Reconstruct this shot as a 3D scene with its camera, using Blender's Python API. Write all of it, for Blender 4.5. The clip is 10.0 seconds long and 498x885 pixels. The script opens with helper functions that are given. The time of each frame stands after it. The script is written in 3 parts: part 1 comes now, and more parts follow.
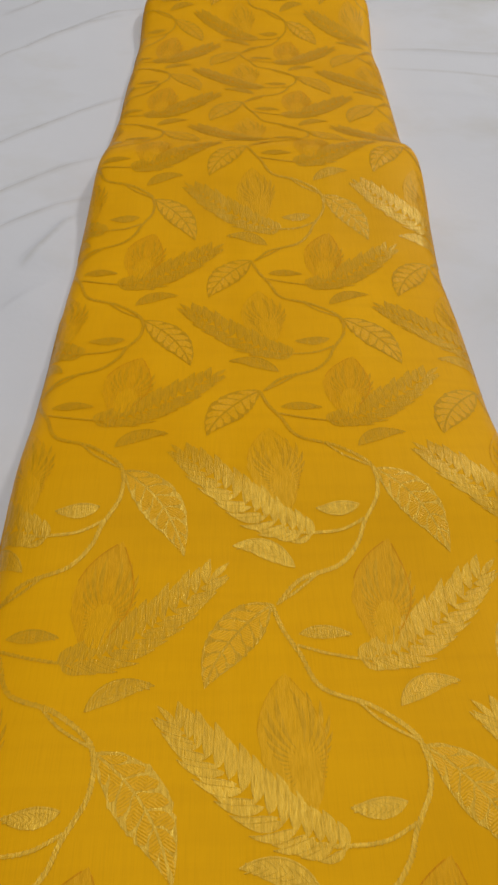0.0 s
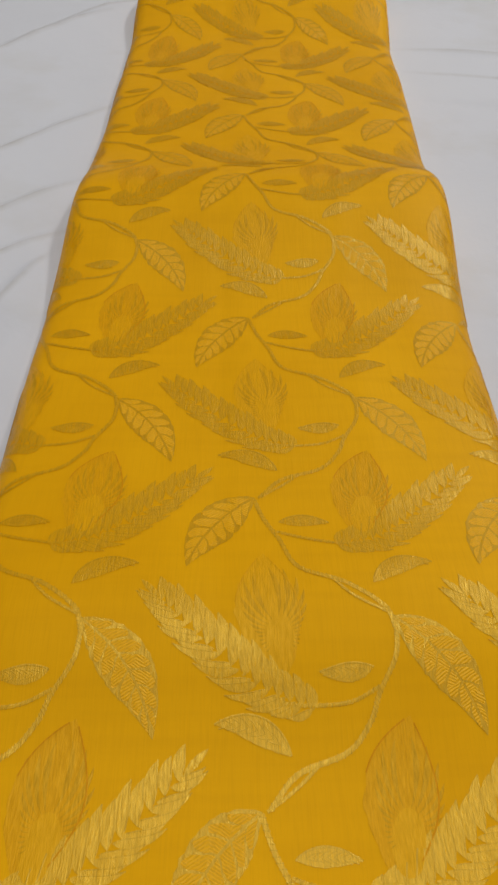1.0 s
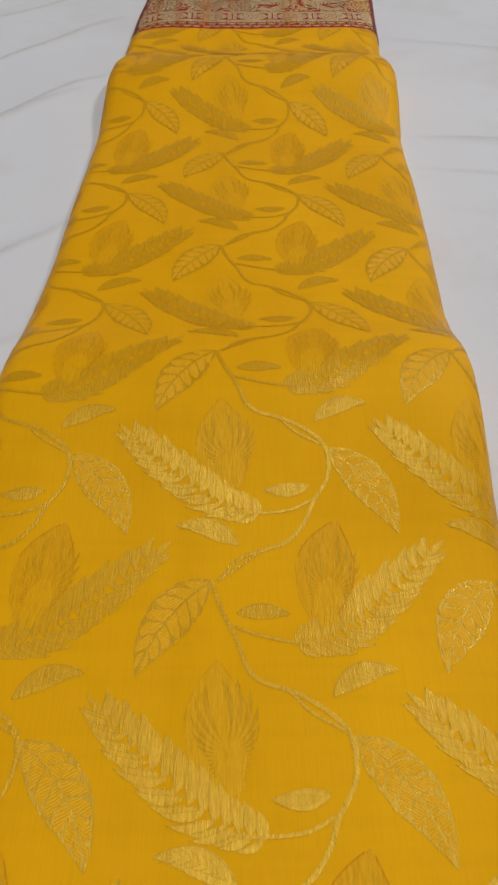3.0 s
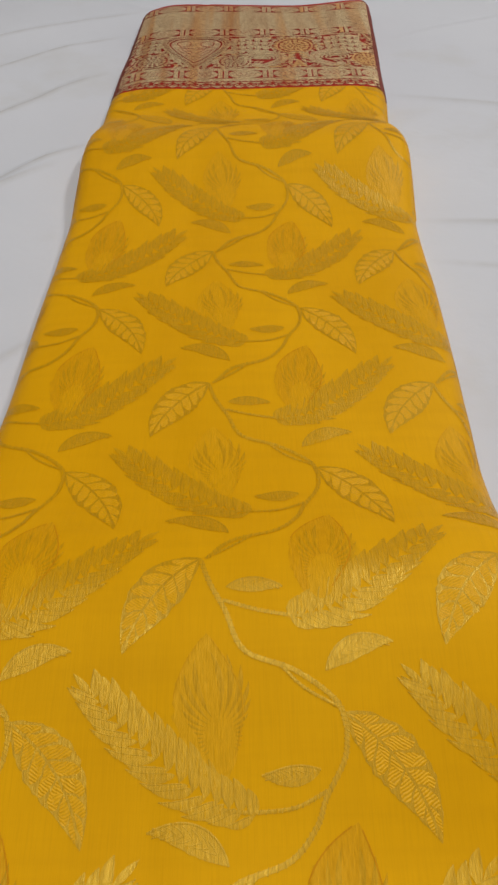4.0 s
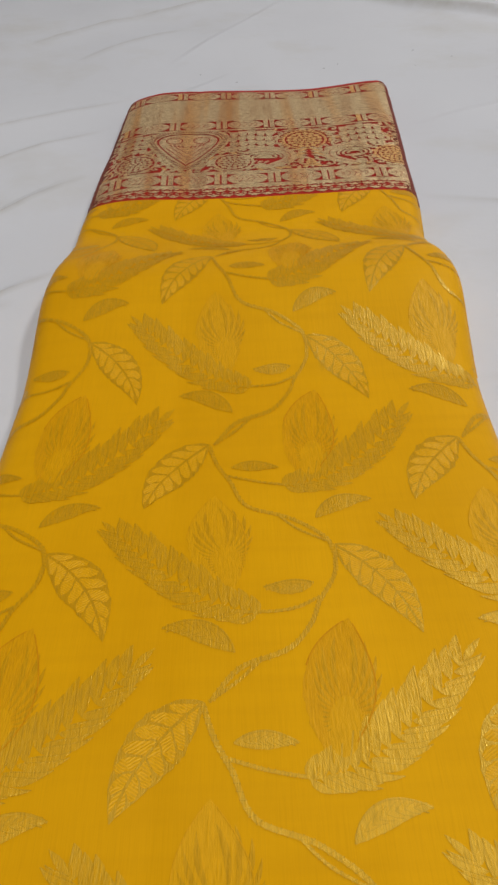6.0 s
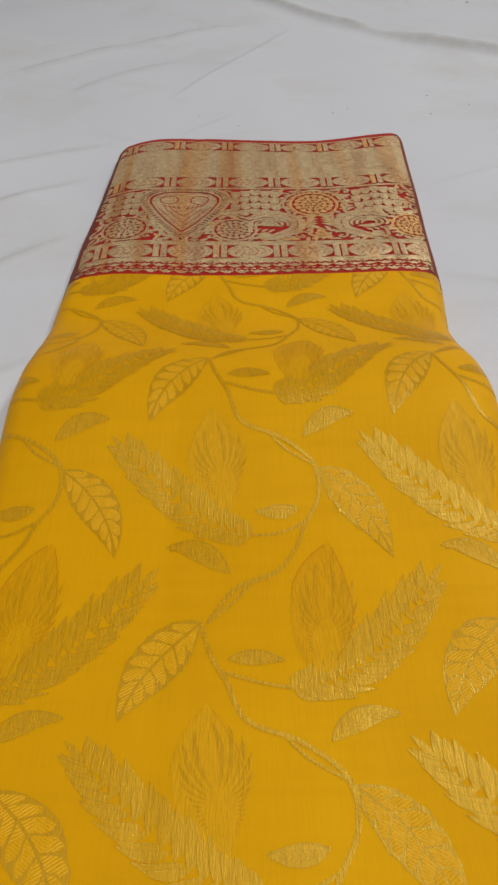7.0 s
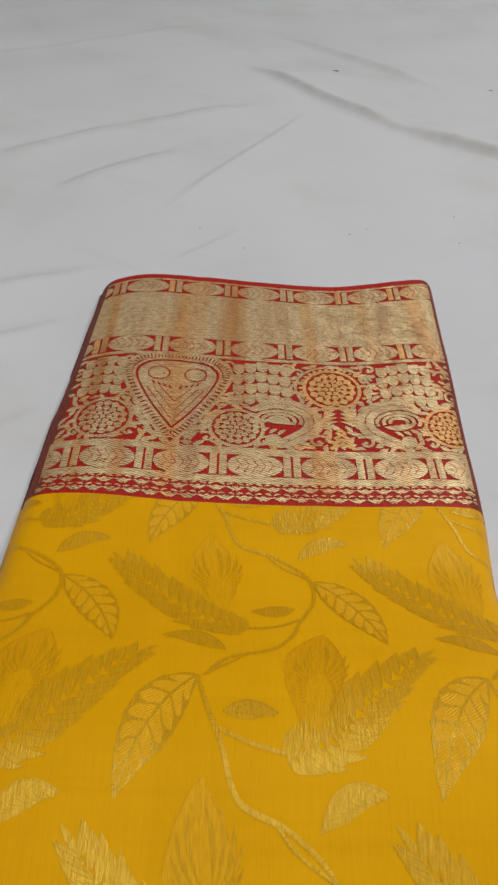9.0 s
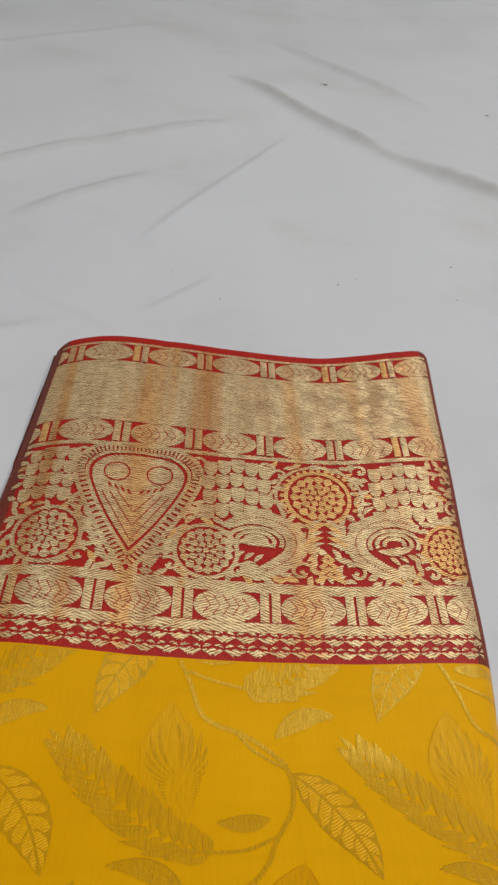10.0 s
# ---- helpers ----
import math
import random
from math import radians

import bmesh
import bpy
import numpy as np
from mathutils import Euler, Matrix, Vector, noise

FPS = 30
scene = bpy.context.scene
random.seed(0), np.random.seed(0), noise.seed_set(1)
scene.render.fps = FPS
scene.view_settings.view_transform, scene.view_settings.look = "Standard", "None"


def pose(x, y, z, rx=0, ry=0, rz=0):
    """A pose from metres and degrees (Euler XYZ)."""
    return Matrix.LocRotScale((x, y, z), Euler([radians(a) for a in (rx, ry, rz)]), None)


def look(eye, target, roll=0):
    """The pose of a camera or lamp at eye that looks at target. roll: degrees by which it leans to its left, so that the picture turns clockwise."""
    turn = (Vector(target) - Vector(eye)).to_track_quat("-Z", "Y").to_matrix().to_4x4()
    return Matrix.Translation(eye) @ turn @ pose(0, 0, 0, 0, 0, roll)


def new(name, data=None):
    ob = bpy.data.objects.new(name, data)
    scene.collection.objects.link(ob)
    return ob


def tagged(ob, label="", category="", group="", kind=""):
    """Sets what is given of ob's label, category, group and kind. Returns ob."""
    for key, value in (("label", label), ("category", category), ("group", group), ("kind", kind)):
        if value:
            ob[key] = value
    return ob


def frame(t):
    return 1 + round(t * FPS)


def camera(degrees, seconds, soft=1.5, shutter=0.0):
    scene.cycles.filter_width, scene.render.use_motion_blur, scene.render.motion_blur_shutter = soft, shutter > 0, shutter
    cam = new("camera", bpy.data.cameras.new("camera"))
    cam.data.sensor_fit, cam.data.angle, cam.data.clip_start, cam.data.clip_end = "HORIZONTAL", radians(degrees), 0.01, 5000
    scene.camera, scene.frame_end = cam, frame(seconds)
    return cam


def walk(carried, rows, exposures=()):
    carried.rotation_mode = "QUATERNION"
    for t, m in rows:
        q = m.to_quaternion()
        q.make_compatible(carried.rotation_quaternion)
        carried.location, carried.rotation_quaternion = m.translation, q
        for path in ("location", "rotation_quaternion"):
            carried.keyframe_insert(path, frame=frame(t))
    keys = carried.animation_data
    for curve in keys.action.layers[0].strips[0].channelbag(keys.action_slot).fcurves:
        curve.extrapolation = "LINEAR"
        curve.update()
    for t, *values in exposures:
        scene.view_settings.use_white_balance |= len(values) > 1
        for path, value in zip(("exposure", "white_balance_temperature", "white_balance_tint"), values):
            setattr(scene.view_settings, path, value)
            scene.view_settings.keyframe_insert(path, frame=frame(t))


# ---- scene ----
cam = camera(40.6, 10.0, 2.7)
EXPOSURES = ((0, 0.0, 6500, 10), (5.5, 0.0, 6500, 10), (8, 0.0, 6500, 8.5), (10, 0.0, 6500, 7.5))
LAMPS = [(-0.02, -0.55, 31.5, 2.0, 1.1), (1.75, 1.0, 40, 0.42, 1.0), (0.0, -2.2, 5, 0.42, 1.0)]
SILK_A, SILK_B = (0.725, 0.346, 0.002), (0.82, 0.408, 0.003)
PATH = [
    (0, (-0.0499, -0.9997, 0.2706), (-0.0094, -0.3452, -0.4844), 2.2),
    (0.5, (-0.0458, -0.9547, 0.2651), (-0.0083, -0.3152, -0.5029), 2.6),
    (1, (-0.0404, -0.9123, 0.2617), (-0.0099, -0.2778, -0.5108), 2.2),
    (1.5, (-0.0327, -0.8747, 0.2601), (-0.0092, -0.2367, -0.5099), 1.5),
    (2, (-0.0297, -0.8370, 0.2586), (-0.0082, -0.1965, -0.5094), 1.6),
    (2.2, (-0.0280, -0.8240, 0.2584), (-0.0055, -0.1830, -0.5091), 1.5),
    (3.3, (-0.0139, -0.7211, 0.2691), (-0.0054, -0.0761, -0.4949), 0.4),
    (3.5, (-0.0128, -0.6975, 0.2702), (-0.0043, -0.0495, -0.4913), 0.2),
    (4, (-0.0115, -0.6391, 0.2679), (-0.0030, 0.0119, -0.4911), -0.3),
    (4.5, (-0.0022, -0.6002, 0.2682), (0.0038, 0.0548, -0.4868), -1.2),
    (5, (-0.0043, -0.5680, 0.2619), (-0.0058, 0.0950, -0.4866), -2.3),
    (5.5, (-0.0118, -0.5278, 0.2550), (-0.0098, 0.1447, -0.4855), -2.1),
    (5.7, (-0.0098, -0.5119, 0.2460), (-0.0123, 0.1751, -0.4810), -2.6),
    (6.8, (-0.0089, -0.4029, 0.2456), (-0.0034, 0.3016, -0.4644), -0.5),
    (7, (-0.0142, -0.3930, 0.2521), (0.0023, 0.3095, -0.4589), 0.3),
    (7.5, (-0.0214, -0.3549, 0.2673), (0.0061, 0.3536, -0.4382), 1.7),
    (8, (-0.0301, -0.3225, 0.2678), (-0.0041, 0.3885, -0.4347), 2.0),
    (8.5, (-0.0252, -0.2866, 0.2795), (0.0078, 0.4269, -0.4205), 3.3),
    (9, (-0.0252, -0.2373, 0.2869), (0.0208, 0.4767, -0.4116), 5.0),
    (9.5, (-0.0291, -0.1785, 0.3070), (0.0429, 0.5340, -0.3915), 7.7),
    (10, (-0.0292, -0.1458, 0.2938), (0.0658, 0.5532, -0.4152), 9.8),
]
walk(cam, [(t, look(eye, target, roll)) for t, eye, target, roll in PATH], EXPOSURES)

# ---- light: ceiling panels of an indoor showroom ----
world = bpy.data.worlds.new("world")
scene.world = world
world.use_nodes = True
world.node_tree.nodes["Background"].inputs[0].default_value = (0.9, 0.95, 1.0, 1)
world.node_tree.nodes["Background"].inputs[1].default_value = 0.05


def panel_lamp(name, x, y, z, sx, sy, watts, colour):
    data = bpy.data.lights.new(name, "AREA")
    data.shape, data.size, data.size_y, data.energy, data.color = "RECTANGLE", sx, sy, watts, colour
    ob = new(name, data)
    ob.matrix_world = pose(x, y, z)
    return tagged(ob, "white ceiling light panel", "lamp")


for lx, ly, lw, wide, length in LAMPS:
    panel_lamp("ceiling_lamp", lx, ly, 2.55, wide, length, lw, (1.0, 0.985, 0.975))


# ---- materials ----
class Nodes:
    """A short way to write node trees."""

    def __init__(self, name):
        self.mat = bpy.data.materials.new(name)
        self.mat.use_nodes = True
        self.tree = self.mat.node_tree
        self.bsdf = self.tree.nodes["Principled BSDF"]
        self.where = self.tree.nodes.new("ShaderNodeNewGeometry").outputs["Position"]

    def link(self, a, b):
        self.tree.links.new(a, b)

    def put(self, socket, value):
        if hasattr(value, "node"):
            self.link(value, socket)
        else:
            socket.default_value = value

    def math(self, op, a, b=0.0, c=0.0, clamp=False):
        n = self.tree.nodes.new("ShaderNodeMath")
        n.operation, n.use_clamp = op, clamp
        for s, v in zip(n.inputs, (a, b, c)):
            self.put(s, v)
        return n.outputs[0]

    def scaled(self, sx, sy, sz, turn=0.0):
        n = self.tree.nodes.new("ShaderNodeMapping")
        self.link(self.where, n.inputs["Vector"])
        n.inputs["Scale"].default_value = (sx, sy, sz)
        n.inputs["Rotation"].default_value = (0, 0, radians(turn))
        return n.outputs[0]

    def noise(self, vec, scale, detail=3.0, rough=0.55):
        n = self.tree.nodes.new("ShaderNodeTexNoise")
        self.link(vec, n.inputs["Vector"])
        n.inputs["Scale"].default_value, n.inputs["Detail"].default_value, n.inputs["Roughness"].default_value = scale, detail, rough
        return n.outputs["Fac"]

    def wave(self, vec, scale, distort=0.0, axis="X"):
        n = self.tree.nodes.new("ShaderNodeTexWave")
        n.bands_direction = axis
        self.link(vec, n.inputs["Vector"])
        n.inputs["Scale"].default_value, n.inputs["Distortion"].default_value = scale, distort
        n.inputs["Detail"].default_value = 1.0
        return n.outputs["Fac"]

    def ramp(self, fac, *stops):
        n = self.tree.nodes.new("ShaderNodeValToRGB")
        self.put(n.inputs[0], fac)
        el = n.color_ramp.elements
        while len(el) < len(stops):
            el.new(0.5)
        for e, (p, c) in zip(el, stops):
            e.position, e.color = p, (*c, 1)
        return n.outputs[0]

    def mix(self, fac, a, b, blend="MIX"):
        n = self.tree.nodes.new("ShaderNodeMix")
        n.data_type, n.blend_type = "RGBA", blend
        for i, v in ((0, fac), (6, a), (7, b)):
            if hasattr(v, "node"):
                self.link(v, n.inputs[i])
            else:
                n.inputs[i].default_value = (*v, 1) if isinstance(v, tuple) else v
        return n.outputs[2]

    def bump(self, height, strength, dist, normal=None):
        n = self.tree.nodes.new("ShaderNodeBump")
        n.inputs["Strength"].default_value, n.inputs["Distance"].default_value = strength, dist
        self.link(height, n.inputs["Height"])
        if normal is not None:
            self.link(normal, n.inputs["Normal"])
        return n.outputs[0]

    def set(self, **values):
        names = {"color": "Base Color", "rough": "Roughness", "ior": "IOR", "metal": "Metallic", "normal": "Normal", "spec": "Specular IOR Level",
                 "sheen": "Sheen Weight", "sheen_rough": "Sheen Roughness", "tint": "Specular Tint", "aniso": "Anisotropic", "turn": "Anisotropic Rotation"}
        for key, v in values.items():
            self.put(self.bsdf.inputs[names[key]], (*v, 1) if isinstance(v, tuple) else v)
        return self.mat


def silk_material():
    """Plain satin ground: warm yellow, fine warp threads, faint creases and blotches."""
    n = Nodes("yellow_silk")
    blot = n.noise(n.scaled(1.6, 0.8, 1), 7, 3)
    warp = n.noise(n.scaled(2600, 60, 60), 1, 2)
    slub = n.noise(n.scaled(500, 7, 7), 1, 2)
    col = n.ramp(blot, (0.3, SILK_A), (0.7, SILK_B))
    col = n.mix(n.math("MULTIPLY", n.math("SUBTRACT", warp, 0.45), 0.8, clamp=True), col, (0.58, 0.265, 0.003))
    soil = n.ramp(n.noise(n.scaled(26, 14, 20), 1, 3), (0.68, (0, 0, 0)), (0.8, (1, 1, 1)))
    col = n.mix(n.math("MULTIPLY", soil, 0.10), col, (0.35, 0.2, 0.02))
    for cx, cy, size in ((0.030, -0.128, 0.011), (0.031, -0.500, 0.013), (0.030, -0.20, 0.006)):
        d = n.tree.nodes.new("ShaderNodeVectorMath")
        d.operation = "DISTANCE"
        m = n.tree.nodes.new("ShaderNodeMapping")
        n.link(n.where, m.inputs["Vector"])
        m.inputs["Scale"].default_value = (3.2, 1.0, 0.0)
        n.link(m.outputs[0], d.inputs[0])
        d.inputs[1].default_value = (3.2 * cx, cy, 0)
        spot = n.math("MULTIPLY", n.math("SUBTRACT", 1.0, n.math("DIVIDE", d.outputs["Value"], size), clamp=True), n.math("MULTIPLY", n.noise(n.scaled(320, 160, 100), 1, 3), 0.75))
        col = n.mix(spot, col, (0.22, 0.15, 0.02))
    pick = n.noise(n.scaled(9, 160, 20), 1, 3)
    col = n.mix(n.math("MULTIPLY", n.math("SUBTRACT", pick, 0.45, clamp=True), 0.6), col, (0.60, 0.275, 0.003))
    nor = n.bump(warp, 0.10, 0.0003)
    nor = n.bump(slub, 0.10, 0.0006, nor)
    nor = n.bump(n.noise(n.scaled(14, 5, 10), 1, 2), 0.4, 0.004, nor)
    return n.set(color=col, rough=0.55, spec=0.30, normal=nor, tint=(1.0, 0.70, 0.12))


def thread_material(name, dark, light, streak=0.5, rough=0.3, spec=0.9, ior=1.5):
    """Woven motif in lustrous thread floats that run along the cloth and catch the lamps in broken streaks."""
    n = Nodes(name)
    floats = n.noise(n.scaled(1400, 170, 170), 1, 3, 0.7)
    gap = n.noise(n.scaled(420, 60, 60), 1, 2)
    col = n.mix(n.ramp(floats, (0.32, (0, 0, 0)), (0.68, (1, 1, 1))), dark, light)
    nor = n.bump(floats, 0.50, 0.0005)
    nor = n.bump(gap, 0.10, 0.0008, nor)
    shine = n.math("MULTIPLY_ADD", n.math("SUBTRACT", floats, 0.5), -0.7, rough, clamp=True)
    return n.set(color=col, rough=shine, spec=spec, normal=nor, metal=streak, ior=ior, tint=(1.0, 0.84, 0.20))


def hatched_material(name, dark, light, turn, pitch, metal, rough, tint=(1.0, 0.86, 0.5)):
    """Satin-stitch lobes and zari bands: lustrous thread in slanting ribs."""
    n = Nodes(name)
    patch = n.ramp(n.noise(n.scaled(95, 75, 60), 1, 1), (0.49, (0, 0, 0)), (0.51, (1, 1, 1)))
    lay = n.noise(n.scaled(170, 1150, 300) if pitch < 290 else n.scaled(700, 260, 300), 1, 2, 0.6)
    ribs = n.math("MULTIPLY_ADD", n.mix(patch, n.wave(n.scaled(1, 1, 1, turn), pitch, 3.0), n.wave(n.scaled(1, 1, 1, 180 - turn), pitch * 1.1, 3.0)), 0.55, n.math("MULTIPLY", n.math("SUBTRACT", lay, 0.32, clamp=True), 1.2), clamp=True)
    fine = n.noise(n.scaled(1300, 1300, 300), 1, 2)
    age = n.noise(n.scaled(30, 30, 30), 1, 3)
    col = n.mix(n.ramp(n.math("MULTIPLY_ADD", fine, 0.45, n.math("MULTIPLY", ribs, 0.7)), (0.30, (0, 0, 0)), (0.68, (1, 1, 1))), dark, light)
    nor = n.bump(ribs, 0.5, 0.0005)
    nor = n.bump(fine, 0.3, 0.0004, nor)
    nor = n.bump(age, 0.2, 0.003, nor)
    return n.set(color=col, rough=rough, spec=0.6, normal=nor, metal=metal, tint=tint), n, col, age


def zari_material():
    mat, n, col, age = hatched_material("gold_zari", (0.24, 0.050, 0.022), (0.92, 0.715, 0.39), 112, 235, 0.35, 0.36)
    # faded and coppery folds where the cloth was creased
    stripe = n.noise(n.scaled(46, 2.0, 2.0), 1, 2)
    warm = n.ramp(stripe, (0.50, (0, 0, 0)), (0.64, (1, 1, 1)))
    col = n.mix(n.math("MULTIPLY", warm, 0.6), col, (0.95, 0.55, 0.22), "MULTIPLY")
    worn = n.ramp(n.noise(n.scaled(60, 5, 5), 1.0, 4), (0.48, (0, 0, 0)), (0.64, (1, 1, 1)))
    col = n.mix(n.math("MULTIPLY", worn, 0.55), col, (0.68, 0.48, 0.40), "MULTIPLY")
    return n.set(color=col)


def red_material():
    n = Nodes("red_silk")
    warp = n.noise(n.scaled(1800, 500, 300), 1, 2)
    col = n.ramp(warp, (0.3, (0.30, 0.010, 0.009)), (0.7, (0.50, 0.026, 0.015)))
    return n.set(color=col, rough=0.5, spec=0.2, normal=n.bump(warp, 0.3, 0.0004))


def maroon_material():
    # maroon edge weave, its colour darkened for the shade where the cloth rolls over
    n = Nodes("shaded_edge_weave")
    warp = n.wave(n.scaled(1, 1, 1, 20), 420, 2.0)
    fine = n.noise(n.scaled(900, 300, 300), 1, 2)
    col = n.ramp(n.math("MULTIPLY_ADD", fine, 0.6, n.math("MULTIPLY", warp, 0.4)), (0.3, (0.15, 0.010, 0.010)), (0.75, (0.28, 0.07, 0.035)))
    return n.set(color=col, rough=0.6, spec=0.15, normal=n.bump(warp, 0.3, 0.0004))


def sheet_material():
    n = Nodes("white_cotton_sheet")
    big = n.noise(n.scaled(1, 1, 1), 2.2, 4)
    weave = n.noise(n.scaled(900, 900, 200), 1, 2)
    col = n.ramp(big, (0.3, (0.607, 0.613, 0.641)), (0.7, (0.672, 0.678, 0.702)))
    grime = n.ramp(n.noise(n.scaled(3.2, 4.0, 3.0), 1.7, 5, 0.62), (0.52, (0, 0, 0)), (0.78, (1, 1, 1)))
    col = n.mix(n.math("MULTIPLY", grime, 0.45), col, (0.50, 0.47, 0.40))
    # dark lines along creases: some brown soil, mostly fold shade put into the colour
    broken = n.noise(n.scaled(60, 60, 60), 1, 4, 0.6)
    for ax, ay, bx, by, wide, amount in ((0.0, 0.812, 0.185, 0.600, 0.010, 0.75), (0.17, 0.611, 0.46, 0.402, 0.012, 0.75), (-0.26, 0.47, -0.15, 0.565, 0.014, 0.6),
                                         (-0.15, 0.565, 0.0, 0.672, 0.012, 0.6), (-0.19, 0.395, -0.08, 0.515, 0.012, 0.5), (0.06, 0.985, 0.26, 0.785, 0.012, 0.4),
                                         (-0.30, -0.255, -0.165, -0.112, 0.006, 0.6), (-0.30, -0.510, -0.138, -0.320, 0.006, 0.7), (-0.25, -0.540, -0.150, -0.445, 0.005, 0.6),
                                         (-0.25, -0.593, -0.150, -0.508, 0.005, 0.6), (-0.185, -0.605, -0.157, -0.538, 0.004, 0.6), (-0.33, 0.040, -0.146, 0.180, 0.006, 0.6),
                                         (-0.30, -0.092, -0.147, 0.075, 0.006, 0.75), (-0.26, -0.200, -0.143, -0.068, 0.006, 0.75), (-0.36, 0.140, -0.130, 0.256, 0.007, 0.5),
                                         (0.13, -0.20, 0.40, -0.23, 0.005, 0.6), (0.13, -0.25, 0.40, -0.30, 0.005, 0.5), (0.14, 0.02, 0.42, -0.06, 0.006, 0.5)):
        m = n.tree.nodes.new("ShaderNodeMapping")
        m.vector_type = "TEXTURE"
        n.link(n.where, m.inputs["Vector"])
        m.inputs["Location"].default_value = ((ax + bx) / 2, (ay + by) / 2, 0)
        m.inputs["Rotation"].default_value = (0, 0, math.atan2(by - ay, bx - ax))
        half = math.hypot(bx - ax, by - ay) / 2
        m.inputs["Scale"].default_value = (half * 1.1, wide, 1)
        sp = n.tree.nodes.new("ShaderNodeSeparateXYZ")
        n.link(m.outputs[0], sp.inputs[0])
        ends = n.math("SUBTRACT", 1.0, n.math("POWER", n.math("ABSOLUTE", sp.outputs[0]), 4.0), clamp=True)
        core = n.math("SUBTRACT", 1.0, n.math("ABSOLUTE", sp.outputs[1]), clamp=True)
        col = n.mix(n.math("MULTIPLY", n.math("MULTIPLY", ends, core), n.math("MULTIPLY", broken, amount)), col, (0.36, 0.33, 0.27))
    nor = n.bump(weave, 0.12, 0.0004)
    nor = n.bump(n.noise(n.scaled(1, 1, 1), 22, 4), 0.25, 0.004, nor)
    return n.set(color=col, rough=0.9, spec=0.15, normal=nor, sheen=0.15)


def plain_material(name, a, b, rough):
    n = Nodes(name)
    f = n.noise(n.scaled(1, 1, 1), 6, 5)
    return n.set(color=n.ramp(f, (0.3, a), (0.7, b)), rough=rough, normal=n.bump(n.noise(n.scaled(1, 1, 1), 80, 3), 0.1, 0.002))


SILK = silk_material()
MOTIF = thread_material("motif_thread", (0.52, 0.250, 0.001), (0.75, 0.362, 0.002), 0.0, 0.37, 0.5, 1.92)
FAINT = thread_material("faint_thread", (0.65, 0.312, 0.001), (0.79, 0.380, 0.002), 0.0, 0.46, 0.5, 1.50)
RAY = thread_material("ray_thread", (0.50, 0.240, 0.001), (0.72, 0.346, 0.002), 0.0, 0.44, 0.5, 1.55)
VEIN = thread_material("vein_thread", (0.48, 0.231, 0.001), (0.67, 0.321, 0.002), 0.0, 0.37, 0.5, 1.92)
ORANGE = thread_material("orange_thread", (0.62, 0.285, 0.002), (0.77, 0.362, 0.002), 0.0, 0.45, 0.4)
RUST = thread_material("rust_thread", (0.58, 0.225, 0.003), (0.70, 0.290, 0.003), 0.0, 0.55, 0.3)
LOBE = hatched_material("satin_lobe", (0.68, 0.330, 0.002), (0.82, 0.402, 0.002), 60, 300, 0.0, 0.42, (1.0, 0.84, 0.3))[0]
ZARI, RED, MAROON = zari_material(), red_material(), maroon_material()
VEINRED = RED
OLD = hatched_material("copper_zari", (0.34, 0.08, 0.03), (0.94, 0.56, 0.20), 112, 235, 0.3, 0.4)[0]
SHEET = sheet_material()
WALL = plain_material("painted_wall", (0.42, 0.41, 0.40), (0.48, 0.47, 0.46), 0.8)
CEIL = plain_material("white_ceiling", (0.42, 0.42, 0.42), (0.46, 0.46, 0.46), 0.9)
FLOOR = plain_material("floor_stone", (0.40, 0.38, 0.35), (0.48, 0.46, 0.43), 0.4)
SPECK = plain_material("dark_lint", (0.10, 0.10, 0.11), (0.2, 0.2, 0.2), 0.9)


def mesh_object(name, verts, faces, mats, parent=None, label="", index=None, smooth=True):
    me = bpy.data.meshes.new(name)
    me.from_pydata([tuple(v) for v in verts], [], [tuple(f) for f in faces])
    for m in mats if isinstance(mats, (list, tuple)) else [mats]:
        me.materials.append(m)
    if index is not None:
        me.polygons.foreach_set("material_index", index)
    if smooth:
        me.polygons.foreach_set("use_smooth", [True] * len(me.polygons))
    me.update()
    ob = new(name, me)
    ob.parent = parent
    return tagged(ob, label)


# ---- room ----
def slab(name, x0, x1, y0, y1, z0, z1, mat, label):
    bm = bmesh.new()
    bmesh.ops.create_cube(bm, size=1)
    for v in bm.verts:
        v.co = ((x0 + x1) / 2 + v.co.x * (x1 - x0), (y0 + y1) / 2 + v.co.y * (y1 - y0), (z0 + z1) / 2 + v.co.z * (z1 - z0))
    me = bpy.data.meshes.new(name)
    bm.to_mesh(me)
    bm.free()
    me.materials.append(mat)
    return tagged(new(name, me), label, kind="structure")


slab("floor", -3, 3, -3.5, 3.5, -0.20, -0.10, FLOOR, "grey stone floor under the display sheet")
slab("wall_north", -3, 3, 3.5, 3.6, -0.10, 2.7, WALL, "plain pale wall")
slab("wall_south", -3, 3, -3.6, -3.5, -0.10, 2.7, WALL, "plain pale wall")
slab("wall_east", 3, 3.1, -3.5, 3.5, -0.10, 2.7, WALL, "plain pale wall")
slab("wall_west", -3.1, -3, -3.5, 3.5, -0.10, 2.7, WALL, "plain pale wall")
slab("ceiling", -3.1, 3.1, -3.6, 3.6, 2.7, 2.8, CEIL, "white ceiling")
slab("mattress", -1.9, 1.9, -2.2, 2.7, -0.10, -0.012, WALL, "firm display mattress under a white sheet")


